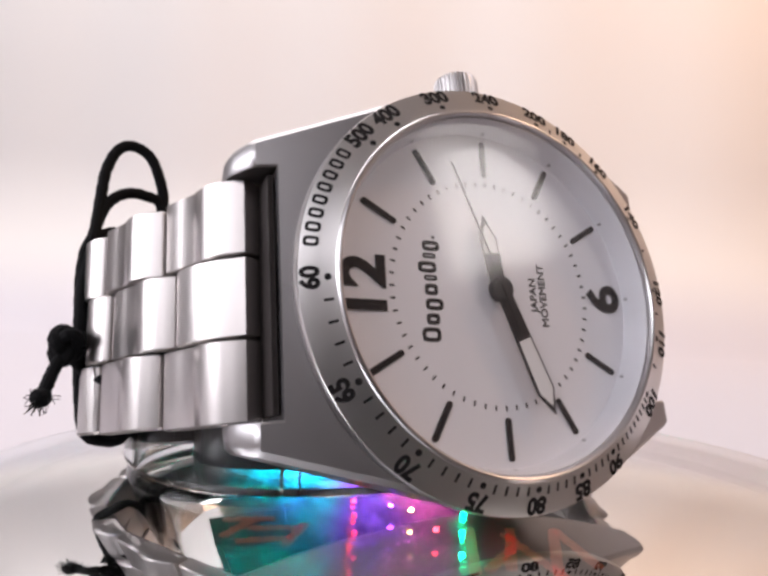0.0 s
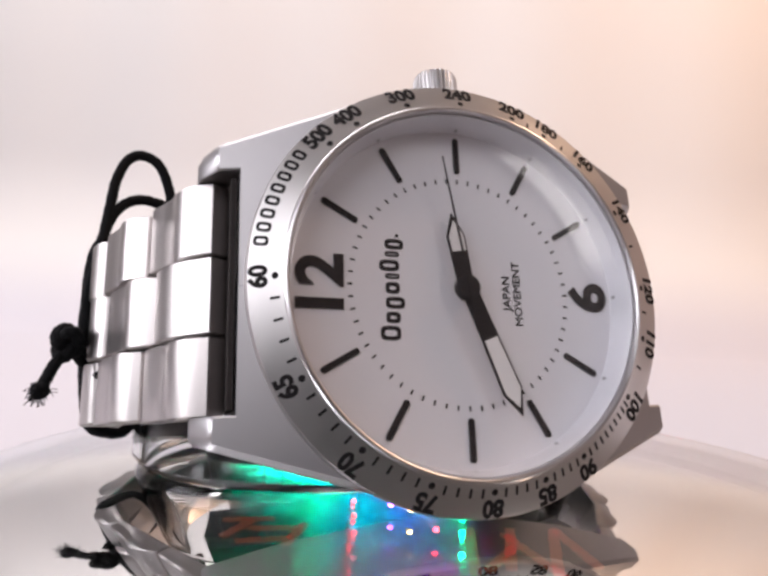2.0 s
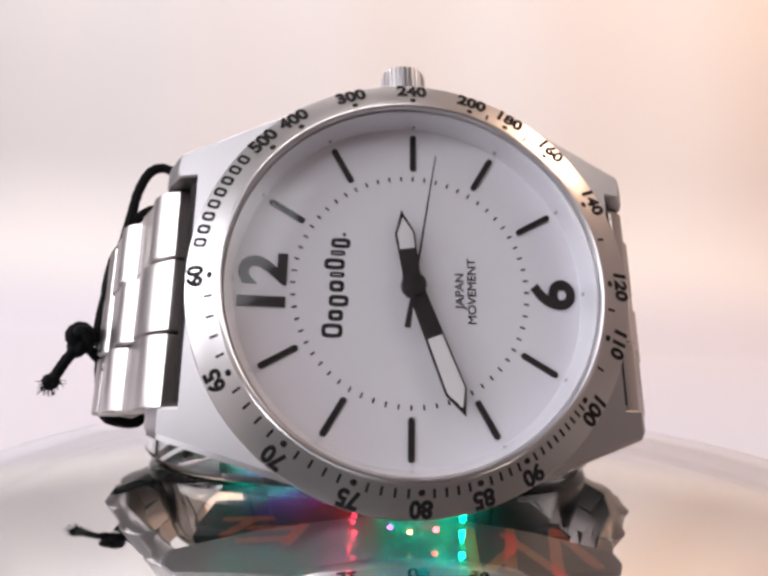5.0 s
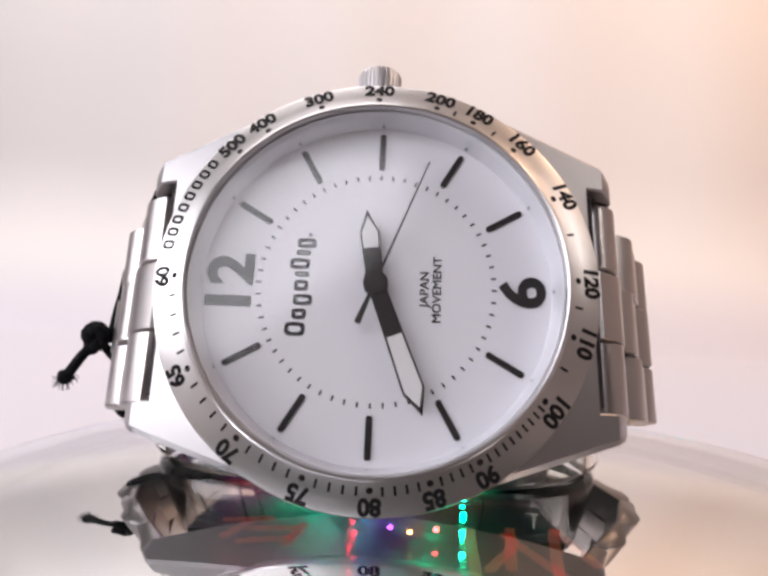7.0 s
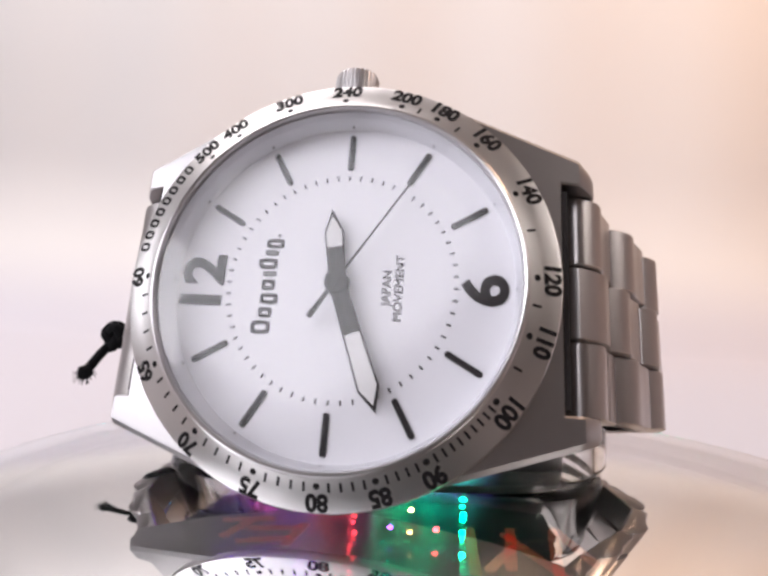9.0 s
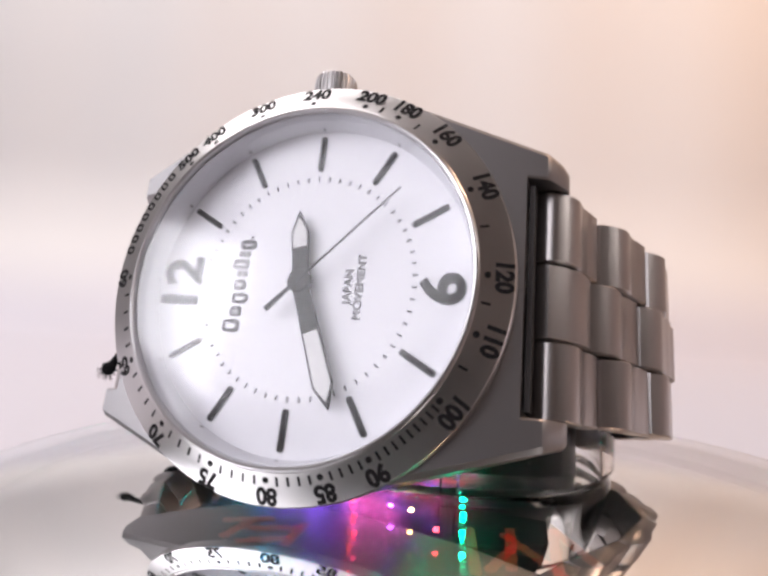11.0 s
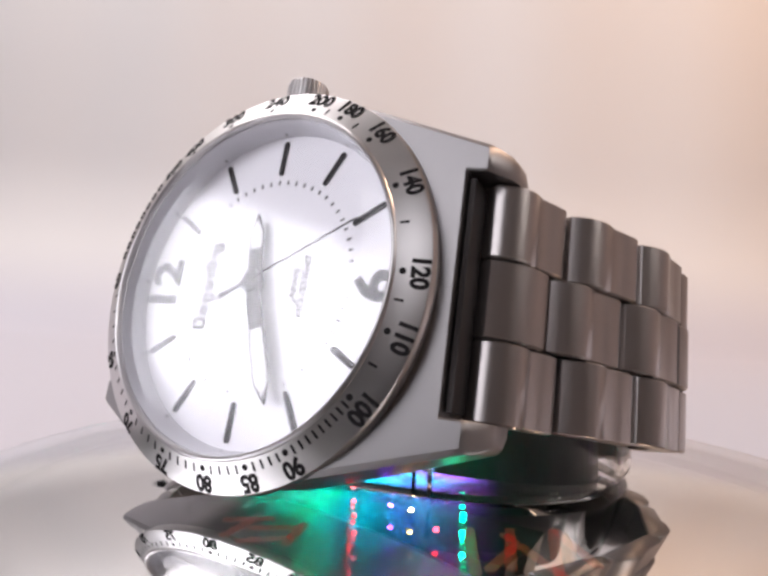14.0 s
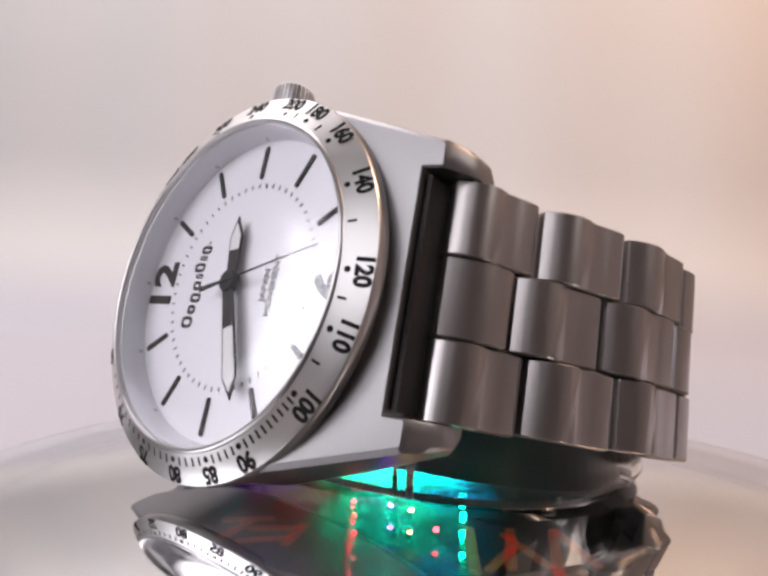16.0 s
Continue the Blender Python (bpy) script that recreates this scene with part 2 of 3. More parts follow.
def tube(name, points, r, mat, n=10, steps=6):
    """A round cord through points (mm), smoothed."""
    pts = [Vector(p) for p in points]
    fine = []
    for i in range(len(pts) - 1):
        p0, p1, p2, p3 = pts[max(i - 1, 0)], pts[i], pts[i + 1], pts[min(i + 2, len(pts) - 1)]
        for s in range(steps):
            u = s / steps
            fine.append(0.5 * ((2 * p1) + (p2 - p0) * u + (2 * p0 - 5 * p1 + 4 * p2 - p3) * u * u + (3 * p1 - p0 - 3 * p2 + p3) * u ** 3))
    fine.append(pts[-1])
    secs, ref = [], Vector((0.3, 0.2, 0.93))
    for i, p in enumerate(fine):
        d = (fine[min(i + 1, len(fine) - 1)] - fine[max(i - 1, 0)]).normalized()
        a = (ref - d * ref.dot(d)).normalized()
        b = d.cross(a)
        ref = a
        rr = r * (1 + 0.05 * math.sin(i * 2.3))
        secs.append([tuple(p + (a * math.cos(2 * math.pi * k / n) + b * math.sin(2 * math.pi * k / n)) * rr) for k in range(n)])
    v, f = loft(name, secs, mat)
    return mesh_of(name, v, f, mat, True)


# ---- the setting ----
def plane_grid(name, fn, nx, ny, mat, smooth=True):
    v = [fn(i / nx, j / ny) for j in range(ny + 1) for i in range(nx + 1)]
    f = [(j * (nx + 1) + i, j * (nx + 1) + i + 1, (j + 1) * (nx + 1) + i + 1, (j + 1) * (nx + 1) + i) for j in range(ny) for i in range(nx)]
    return mesh_of(name, v, f, mat, smooth)


def sweep(u, w):
    """White sheet: flat on the table, then curved up into the background."""
    x = -2.0 + 4.0 * u
    flat, rad, rise = 1.08, 0.45, 1.55
    s = w * (flat + rad * math.pi / 2 + rise)
    fold = 0.012 * math.sin(x * 5 + 1.2) + 0.006 * math.sin(x * 13)
    if s < flat:
        return (x, -0.03 + s, 0.0)
    if s < flat + rad * math.pi / 2:
        a = (s - flat) / rad
        return (x, 1.05 + rad * math.sin(a) + fold * a, rad * (1 - math.cos(a)))
    return (x, 1.5 + fold * math.pi / 2, rad + s - flat - rad * math.pi / 2)


tagged(new("backdrop", plane_grid("backdrop", sweep, 100, 90, PAPER)), "white paper sweep, lavender grey shade of its foot put into the colour", "backdrop", kind="structure")


def box_mesh(name, lo, hi, mat):
    x0, y0, z0 = lo
    x1, y1, z1 = hi
    v = [(x, y, z) for z in (z0, z1) for y in (y0, y1) for x in (x0, x1)]
    return mesh_of(name, v, [(0, 1, 3, 2), (4, 5, 7, 6), (0, 1, 5, 4), (2, 3, 7, 6), (0, 2, 6, 4), (1, 3, 7, 5)], mat)


for nm, lo, hi, mt, lb in (
        ("wall_north", (-2.6, 2.0, -0.8), (2.6, 2.1, 2.5), WALL, "plain dim wall behind the backdrop"),
        ("wall_south", (-2.6, -2.1, -0.8), (2.6, -2.0, 2.5), WALL, "plain dim wall behind the camera"),
        ("wall_east", (2.6, -2.1, -0.8), (2.7, 2.1, 2.5), TAUPE, "plain taupe wall"),
        ("wall_west", (-2.7, -2.1, -0.8), (-2.6, 2.1, 2.5), PALE, "plain grey wall"),
        ("ceiling", (-2.7, -2.1, 2.5), (2.7, 2.1, 2.6), CEIL, "plain pale ceiling"),
        ("floor", (-2.7, -2.1, -0.9), (2.7, 2.1, -0.8), WALL, "plain dark floor"),
        ("table", (-2.05, -0.6, -0.8), (2.05, 1.55, -0.003), WALL, "dark table under the white paper")):
    tagged(new(nm, box_mesh(nm, lo, hi, mt)), lb, nm.split("_")[0], kind="structure")


# ---- unseen stand-in for the filming camera: black body close behind the lens, darkens reflections ----
def make_compact_camera():
    ob = tagged(new("unseen_body"), "unseen black body on the table, added for dark reflections in the steel", "camera")
    n, out = 8, []
    for cx, cz, a0 in ((37, 58, 0), (-37, 58, 90), (-37, 5, 180), (37, 5, 270)):
        out += [(cx + 5 * math.cos(radians(a0 + 90 * k / n)), cz + 5 * math.sin(radians(a0 + 90 * k / n))) for k in range(n + 1)]
    part("body", prism("body", out, 0, 18.0, SHELL, 0.8), ob)
    ob.matrix_world = pose(-0.012, -0.092, -0.003, 90)
    return ob


make_compact_camera()


# ---- turntable ----
RT = 58.5
TABLE_X = 0.004


def make_turntable():
    t = tagged(new("turntable"), "round display turntable with mirrored glass top and coloured lights inside", "turntable")
    z = ZM / MM
    part("housing", lathe("housing", [(RT - 1.5, 0.5), (RT - 0.5, 0.2), (RT, 1.2), (RT + 0.2, z - 3), (RT - 0.2, z - 1.2), (RT - 1.2, z - 0.9), (RT - 2, z - 1.2), (RT - 2.5, 12), (RT - 3, 1.5)], PLASTIC, 160), t, "white plastic drum housing")
    part("chamber_floor", solid_disc("chamber_floor", [(0, 22), (0, 31.8), (RT - 3.5, 31.8), (RT - 3.5, 22)], FLOOR_MIRROR, 96), t, "dark mirrored floor of the light chamber")
    top = part("mirror_disc", solid_disc("mirror_disc", [(0, -0.6), (RT - 0.3, -0.6), (RT, -0.4), (RT, -0.15), (RT - 0.25, 0), (0, 0)], MIRROR, 200), t, "half-silvered mirror disc")
    top.location = (0, 0, ZM)
    top.data.materials.append(BARE_GLASS)
    for p in top.data.polygons:
        p.material_index = 1 if p.normal.z < -0.5 else 0
    led = {}
    # wheel added so that its turn imitates diodes changing colour
    wheel = part("stand_in_wheel", solid_disc("stand_in_wheel", [(0, 0), (25.5, 0), (25.5, 0.12), (0, 0.12)], FLOOR_MIRROR, 96), t, "added dark wheel, turning in place of diodes that change colour")
    part("glowing_ring", lathe("glowing_ring", [(5.0, 0.12), (25.0, 0.12), (25.0, 0.2), (5.0, 0.2)], COLOURS, 96), wheel, "ring that glows in changing colours")
    for nm, c, s in (("green", (0.0, 1.0, 0.42), 230), ("mirrored_green", (0.0, 1.0, 0.42), 130), ("red", (1.0, 0.04, 0.07), 50), ("mirrored_red", (1.0, 0.03, 0.05), 16), ("violet", (0.28, 0.04, 1.0), 170), ("amber", (1.0, 0.5, 0.15), 150)):
        led[nm] = solid_disc("led", [(q * (1.25 if nm == "green" else 1.0), w) for q, w in ((0, 0), (0.26, 0), (0.3, 0.08), (0.3, 0.25), (0.2, 0.4), (0, 0.45))], glowing("led_" + nm, c, s), 12)
    # nearer greens and reds in each row imitate mirror images of the first diode
    for nm, x, y in (("green", 9.9, -5.4), ("green", 9.3, -10.9), ("green", 8.6, -16.8), ("mirrored_green", 7.9, -22.7), ("mirrored_green", 7.2, -29.0), ("red", -4.8, -7.5), ("red", -4.3, -13.4), ("mirrored_red", -3.9, -18.8), ("mirrored_red", -3.5, -24.3), ("amber", 2.6, -16.0), ("violet", 0.2, -14.5), ("red", 5.1, -22.1)):
        part("led", led[nm], t, nm.replace("_", " ") + " light diode", pose((x - 4) * MM, y * MM, 32.9 * MM))
    for x, y, L, rz in ((8.8, -24, 13, 86), (11.6, -26, 8, 60), (13, -23, 12, 80), (15, -25, 13, -70), (17.5, -24, 14, 78), (20, -22, 11, -80), (-16, -18, 6, 12), (-16.5, -21, 6, 70), (-12.5, -20.5, 6, 8), (-10, -22, 7, 80), (-13, -24, 6, 15)):
        part("printed_stroke", bar("printed_stroke", L, 1.2, 0, 0.1, ORANGE), t, "orange printed stroke with added glow", pose((x - 4) * MM, y * MM, 31.85 * MM, 0, 0, rz))
    return t, top, wheel


turntable, mirror_disc, stand_in_wheel = make_turntable()
turntable.location = (TABLE_X, 0, 0)


# ---- clear cuff inside the bracelet ----
def make_cuff():
    n, out = 120, []

    def oval(i, inset):
        a = 2 * math.pi * i / n
        c, s = math.cos(a), math.sin(a)
        e = 2 / 2.5
        return ((33.0 - inset) * math.copysign(abs(c) ** e, c), (25.0 - inset) * math.copysign(abs(s) ** e, s))

    prof = [(1.2, 0.05), (0.5, 0.5), (0.0, 1.3), (0.0, 17.5), (0.4, 18.0), (1.6, 18.0), (2.0, 17.5), (2.0, 1.0), (1.7, 0.05)]
    v, f, k = [], [], len(prof)
    for i in range(n):
        for inset, z in prof:
            x, y = oval(i, inset)
            v.append((x * MM, y * MM, z * MM))
    for i in range(n):
        j = (i + 1) % n
        for p in range(k):
            q = (p + 1) % k
            f.append((i * k + p, j * k + p, j * k + q, i * k + q))
    ob = new("watch_cuff")
    part("wall", mesh_of("wall", v, f, CLEAR, True), ob)
    for x, w in ((-15.5, 2.0), (13.5, 2.0)):
        part("rib", prism("rib", [(x - w / 2, -20.8), (x + w / 2, -20.8), (x + w / 2, -19.3), (x - w / 2, -19.3)], 0.05, 16.5, CLEAR, 0.3), ob, "clear upright rib")
    core = []
    for i in range(64):
        a = 2 * math.pi * i / 64
        c, q = math.cos(a), math.sin(a)
        core.append((2.5 + 25.5 * math.copysign(abs(c) ** 0.7, c), 6.0 + 14.0 * math.copysign(abs(q) ** 0.7, q)))
    # unseen block added behind the case, keeps bright backdrop out of the mirror
    reflection_block = [(-25 + 51 * u, -22.3) for u in (0.0, 0.5, 1.0)] + [(26.0, -7.0), (-25.0, -7.0)]
    part("reflection_block", prism("reflection_block", reflection_block, 11.0, 24.0, CORE, 0.8), ob, "unseen dark block added behind the case to darken the mirror image")
    part("core", prism("core", core, 0.02, 25.0, CORE, 1.0), ob, "dark smoked plastic core")
    return tagged(ob, "clear acrylic oval watch cuff standing on the mirror", "cuff")


cuff = make_cuff()


# ---- wristwatch: x to six o'clock, y to the crown, z out of the dial, in mm ----
watch = tagged(new("wristwatch"), "brushed steel wristwatch with white dial, on its side", "wristwatch")
CASE_TURN = pose(0, 0, 0, 0, 0, 1.0)     # the dial sits slightly turned in its case
LUG_X, LUG_Y, REC_X, REC_Y = 26.3, 14.3, 22.3, 11.9
CR = 21.4


def half_width(x):
    x = abs(x)
    x0, y0 = CR * math.cos(radians(72)), CR * math.sin(radians(72))
    if x < x0:
        return math.sqrt(CR * CR - x * x)
    return y0 + (LUG_Y - y0) * (x - x0) / (LUG_X - x0)


def top_z(x):
    """Level under the bezel, then a slope, then the bevelled lug tip."""
    x = abs(x)
    return 1.7 - 0.32 * max(x - 12, 0) - 1.25 * max(x - 24.4, 0)


def low_z(x):
    x = max(abs(x) - 16, 0) / (LUG_X - 16)
    return -10.8 + 1.6 * x


def make_case():
    """Two halves lofted from lug end to lug end, open over the dial and between the lugs."""
    v, f = [], []
    xs = sorted([REC_X * k / 40 for k in range(-40, 41)] + [e * (REC_X + 0.01 + (LUG_X - REC_X - 0.01) * k / 8) for k in range(9) for e in (-1, 1)])
    for sy in (-1, 1):
        secs = []
        for x in xs:
            h, t, b = half_width(x), top_z(x), low_z(x)
            ax = abs(x)
            inner = REC_Y if ax > REC_X else (math.sqrt(18.25 ** 2 - x * x) if ax < 18.25 else 0.02)
            tuck = 0.4 if ax > LUG_X - 0.01 else 0.0
            ti, g = min(t, 1.2) if ax < 12 else t, 0.0 if 18.25 <= ax <= REC_X else 0.2
            secs.append([(x, sy * inner, b + tuck), (x, sy * (h - 1.5), b + tuck), (x, sy * (h - tuck), b + 1.4), (x, sy * (h - tuck), t - 0.6 - tuck), (x, sy * (h - 0.6), t - tuck), (x, sy * (inner + g), ti - tuck), (x, sy * inner, ti - g - tuck)])
        v2, f2 = loft("case", secs, CASE_STEEL)
        f += [tuple(a + len(v) for a in q) for q in f2]
        v += v2
    return mesh_of("case", v, f, CASE_STEEL, True)


part("case", make_case(), watch, "satin steel case with tapered lugs", CASE_TURN)
part("case_back", solid_disc("case_back", [(0, -10.7), (18.5, -10.7), (18.5, -11.6), (17.5, -12.1), (0, -12.1)], STEEL, 96), watch, "round steel case back")


def bezel_z(r):
    return 3.42 - (r - 18.6) * 0.428


part("bezel", lathe("bezel", [(18.3, 0.6), (18.3, 3.3), (18.42, 3.45), (18.62, 3.45), (18.75, bezel_z(18.7)), (20.2, bezel_z(20.2)), (21.6, bezel_z(21.6)), (21.85, bezel_z(21.9)), (21.97, 1.7), (21.97, 0.7), (21.8, 0.4)], BEZEL_STEEL, 180), watch, "brushed steel tachymeter bezel")
part("crystal_rim", lathe("crystal_rim", [(18.32, 2.6), (18.3, 3.42), (18.38, 3.58), (18.52, 3.66), (18.68, 3.62), (18.82, 3.48), (18.9, 3.2), (18.9, 2.6)], RIM_STEEL, 160), watch, "polished steel rim round the glass")
part("inner_ring", lathe("inner_ring", [(18.28, 0.0), (18.28, 2.9), (18.15, 2.95), (17.75, 0.12), (17.7, 0.0)], RING_STEEL, 144), watch, "polished grey inner ring")
part("dial", solid_disc("dial", [(0, -0.6), (18.2, -0.6), (18.2, 0), (0, 0)], DIAL, 144), watch, "matt silver-white dial")
glass = part("crystal", solid_disc("crystal", [(0, 2.6), (18.29, 2.5), (18.29, 3.25), (17.9, 3.4), (12, 3.46), (0, 3.5)], CRYSTAL, 144), watch, "clear mineral glass")
glass.visible_shadow = False


def clock(angle, r, z=0.0):
    """A pose on the dial at a clock angle: local y points outwards, x runs clockwise."""
    a = radians(angle)
    d = Vector((-math.cos(a), math.sin(a), 0))
    t = Vector((math.sin(a), math.cos(a), 0))
    m = Matrix((t, d, (0, 0, 1))).transposed().to_4x4()
    m.translation = (d * r + Vector((0, 0, z))) * MM
    return m


hour_bar = bar("hour_marker", 0.66, 4.2, 0.0, 0.16, GREY_INK)
for h in (1, 2, 3, 4, 5, 7, 8, 9, 10, 11):
    part("hour_marker", hour_bar, watch, at=clock(h * 30, 14.95, 0.0))
tick = bar("minute_tick", 0.19, 0.52, 0.0, 0.04, INK, False)
for k in range(60):
    part("minute_tick", tick, watch, at=clock(k * 6, 11.95, 0.0))
notch = bar("ring_notch", 0.3, 0.45, 0.0, 0.12, NOTCH, False)
for k in range(12):
    part("ring_notch", notch, watch, at=clock(k * 30, 17.9, 0.5) @ pose(0, 0, 0, 78))

part("numeral_twelve", writing("numeral_twelve", "12", 4.4, GREY_INK, 0.14, 1.06, 0.2), watch, "dark grey numeral 12", clock(0, 14.95, 0.08) @ pose(-0.42 * MM, 0, 0))
part("numeral_six", writing("numeral_six", "6", 4.3, GREY_INK, 0.14, 1.1, 0.18), watch, "dark grey numeral 6", pose(14.75 * MM, -0.1 * MM, 0.08 * MM, 0, 0, 90))


def dial_text(name, text, x, y, size, wide, label, bold=0.0):
    part(name, writing(name, text, size, INK, 0.05, wide, bold), watch, label, pose(x * MM, y * MM, 0.02 * MM, 0, 0, 90))


dial_text("caption", "JAPAN", 5.03, -0.1, 0.86, 1.06, "small dark printed word", 0.02)
dial_text("caption", "MOVEMENT", 6.17, -0.1, 0.86, 1.06, "small dark printed word", 0.02)

def frame_shape(name, w, h, stroke, mat):
    """A plain hollow rounded shape lying flat, w along x, h along y, in mm."""
    v, f, n = [], [], 20
    for z in (0.0, 0.03):
        for i in (0, 1):
            a, b = w / 2 - i * stroke, h / 2 - i * stroke
            for k in range(n):
                c, q = math.cos(2 * math.pi * k / n), math.sin(2 * math.pi * k / n)
                v.append((a * math.copysign(abs(c) ** 0.6, c) * MM, b * math.copysign(abs(q) ** 0.6, q) * MM, z * MM))
    for k in range(n):
        m = (k + 1) % n
        f += [(2 * n + k, 2 * n + m, 3 * n + m, 3 * n + k), (k, m, 2 * n + m, 2 * n + k), (n + k, n + m, 3 * n + m, 3 * n + k), (k, m, n + m, n + k)]
    return mesh_of(name, v, f, mat)


# maker's mark on the dial as plain bars: start, end along y; low, high across
for y0, y1, lo, hi in ((-5.45, -4.0, 0.0, 2.1), (-3.75, -2.6, 0.0, 1.5), (-2.3, -1.1, -0.5, 1.5), (-0.8, 0.4, 0.0, 1.5), (0.7, 1.3, 0.0, 1.5), (1.5, 2.7, 0.0, 2.1), (3.0, 3.6, 0.0, 1.5), (3.8, 4.9, -0.5, 1.5), (5.1, 5.45, 0.0, 0.35)):
    part("logo_bar", frame_shape("logo_bar", hi - lo, y1 - y0, min(0.42, (y1 - y0) * 0.42), GREY_INK), watch, at=pose((-6.85 - (lo + hi) / 2) * MM, (y0 + y1) / 2 * MM, 0))

SLOPE = math.degrees(math.atan(0.428))
BETA = -1.45


def on_bezel(angle, r, lift=0.0):
    return clock(angle + BETA, r, bezel_z(r) + lift) @ pose(0, 0, 0, -SLOPE)


dot = solid_disc("bezel_dot", [(0, 0), (0.32, 0), (0.32, 0.03), (0, 0.03)], INK, 14)
mark = bar("bezel_tick", 0.25, 0.9, 0.0, 0.03, INK, False)
for v in (500, 400, 300, 240, 200, 180, 160, 140, 120, 110, 100, 90, 85, 80, 75, 70, 65, 60):
    a = 21600 / v
    part("bezel_dot", dot, watch, at=on_bezel(a, 19.5))
    part("bezel_numeral", writing("bezel_numeral", str(v), 1.62, INK, 0.03, 0.9, 0.11), watch, at=on_bezel(a, 20.98, 0.01))
for v in (61, 62, 63, 64, 66, 67, 68, 69, 71, 72, 73, 74, 76, 77, 78, 79, 81, 82, 83, 84, 86, 87, 88, 89, 91, 92, 93, 94, 95, 96, 97, 98, 99, 105, 115, 130, 170, 190):
    part("bezel_tick", mark, watch, at=on_bezel(21600 / v, 19.6))
for k in range(8):
    part("logo_bar", frame_shape("logo_bar", 0.98, 1.45, 0.3, INK), watch, at=on_bezel(9.2 + k * 3.75, 20.95))


# hands
def hand_outline(base, wide, shoulder, length, back):
    return [(-base / 2, -back), (base / 2, -back), (wide / 2, shoulder), (0, length), (-wide / 2, shoulder)]


def make_hand(name, angle, base, wide, shoulder, length, split, z, label):
    ob = part(name, prism(name, hand_outline(base, wide, shoulder, length, 1.2), 0, 0.22, GREY_INK, 0.06), watch, label, clock(angle, 0, z))
    e = 0.2
    w0 = base + (wide - base) * split / shoulder
    part("lume_window", prism("lume_window", [(-w0 / 2 + e, split), (w0 / 2 - e, split), (wide / 2 - e, shoulder - 0.05), (0, length - 0.85), (-wide / 2 + e, shoulder - 0.05)], 0.2, 0.25, LUME), ob, "white luminous inlay")
    return ob


make_hand("hour_hand", 80.8, 1.65, 2.05, 5.6, 8.1, 3.9, 0.75, "short dark pointed hour hand")
make_hand("minute_hand", 248.4, 1.65, 2.2, 11.2, 13.7, 5.6, 1.15, "long dark pointed minute hand")
part("hand_hub", solid_disc("hand_hub", [(0, 0.6), (1.25, 0.6), (1.25, 1.5), (1.1, 1.6), (0, 1.6)], GREY_INK, 40), watch, "round dark hub")
second_hand = part("second_hand", prism("second_hand", [(-0.32, -4.5), (0.32, -4.5), (0.2, -1.2), (0.13, 0), (0.06, 14.1), (-0.06, 14.1), (-0.13, 0), (-0.2, -1.2)], 0, 0.12, GREY_INK), watch, "thin dark second hand")

# crown
TEETH = 30


def knurl(r, z, i):
    return r - (0.32 if (i % 4) in (2, 3) and 1.2 < z < 4.6 and r > 2 else 0)


part("crown", solid_disc("crown", [(0, 0), (1.6, 0), (1.6, 0.9), (2.45, 1.2), (2.55, 1.5), (2.55, 4.3), (2.4, 4.7), (1.9, 5.0), (0, 5.1)], STEEL, TEETH * 4, knurl), watch, "knurled steel crown", CASE_TURN @ pose(-0.4 * MM, 21.2 * MM, -2.6 * MM, -90))

# bracelet path, one half, (x, z)
HALF = [(23.2, -4.2), (28.2, -13.0), (34.3, -22.3), (37.6, -27.5), (38.6, -31.5), (38.3, -36.5), (36.2, -42.5), (32.0, -48.5), (25.5, -53.5), (17.0, -57.3), (8.0, -59.5), (0.0, -60.2)]


def along(s, side):
    """The point of the bracelet's middle line s mm from the lug."""
    for (x0, z0), (x1, z1) in zip(HALF, HALF[1:]):
        d = math.hypot(x1 - x0, z1 - z0)
        if s <= d or (x1, z1) == HALF[-1]:
            x, z = x0 + (x1 - x0) * s / d, z0 + (z1 - z0) * s / d
            swell = 1.1 * min(max(-z - 4, 0) / 5, 1) * min(max(z + 30, 0) / 8, 1) if side < 0 else 0.0
            return Vector((side * (x + swell), 0, z))
        s -= d


def link_mesh(length, y0, y1, crown=0.56):
    """A rounded crown over the first share of the link, then a flat that falls away."""
    L, c = length, length * crown
    prof = [(0.25, -1.3), (0.25, 0.1), (0.38, 0.6), (c * 0.18, 1.12), (c * 0.22, 1.24)]
    for k in range(1, 9):
        a = math.pi * (0.16 + 0.68 * k / 9)
        prof.append((c * (0.22 + 0.74 * k / 9), 0.72 + 1.18 * math.sin(a)))
    prof += [(c * 0.97, 1.34), (c, 1.22)]
    if crown < 0.9:
        prof += [(c * 0.5 + L * 0.5 - 0.5, 1.08), (L - 1.0, 0.92), (L - 0.5, 0.66)]
    prof += [(L - 0.28, 0.2), (L - 0.25, -1.3)]
    secs = []
    for y, inset in ((y0 + 0.05, 0.24), (y0 + 0.26, 0.0), (y1 - 0.26, 0.0), (y1 - 0.05, 0.24)):
        sec = []
        for u, v in prof:
            sec.append((u + (inset if u < L / 2 else -inset), y, v - (inset if v > 0 else -inset)))
        secs.append(sec)
    v, f = loft("link", secs, LINK_STEEL)
    me = mesh_of("link", v, f, LINK_STEEL, True)
    me.set_sharp_from_angle(angle=radians(38))
    return me


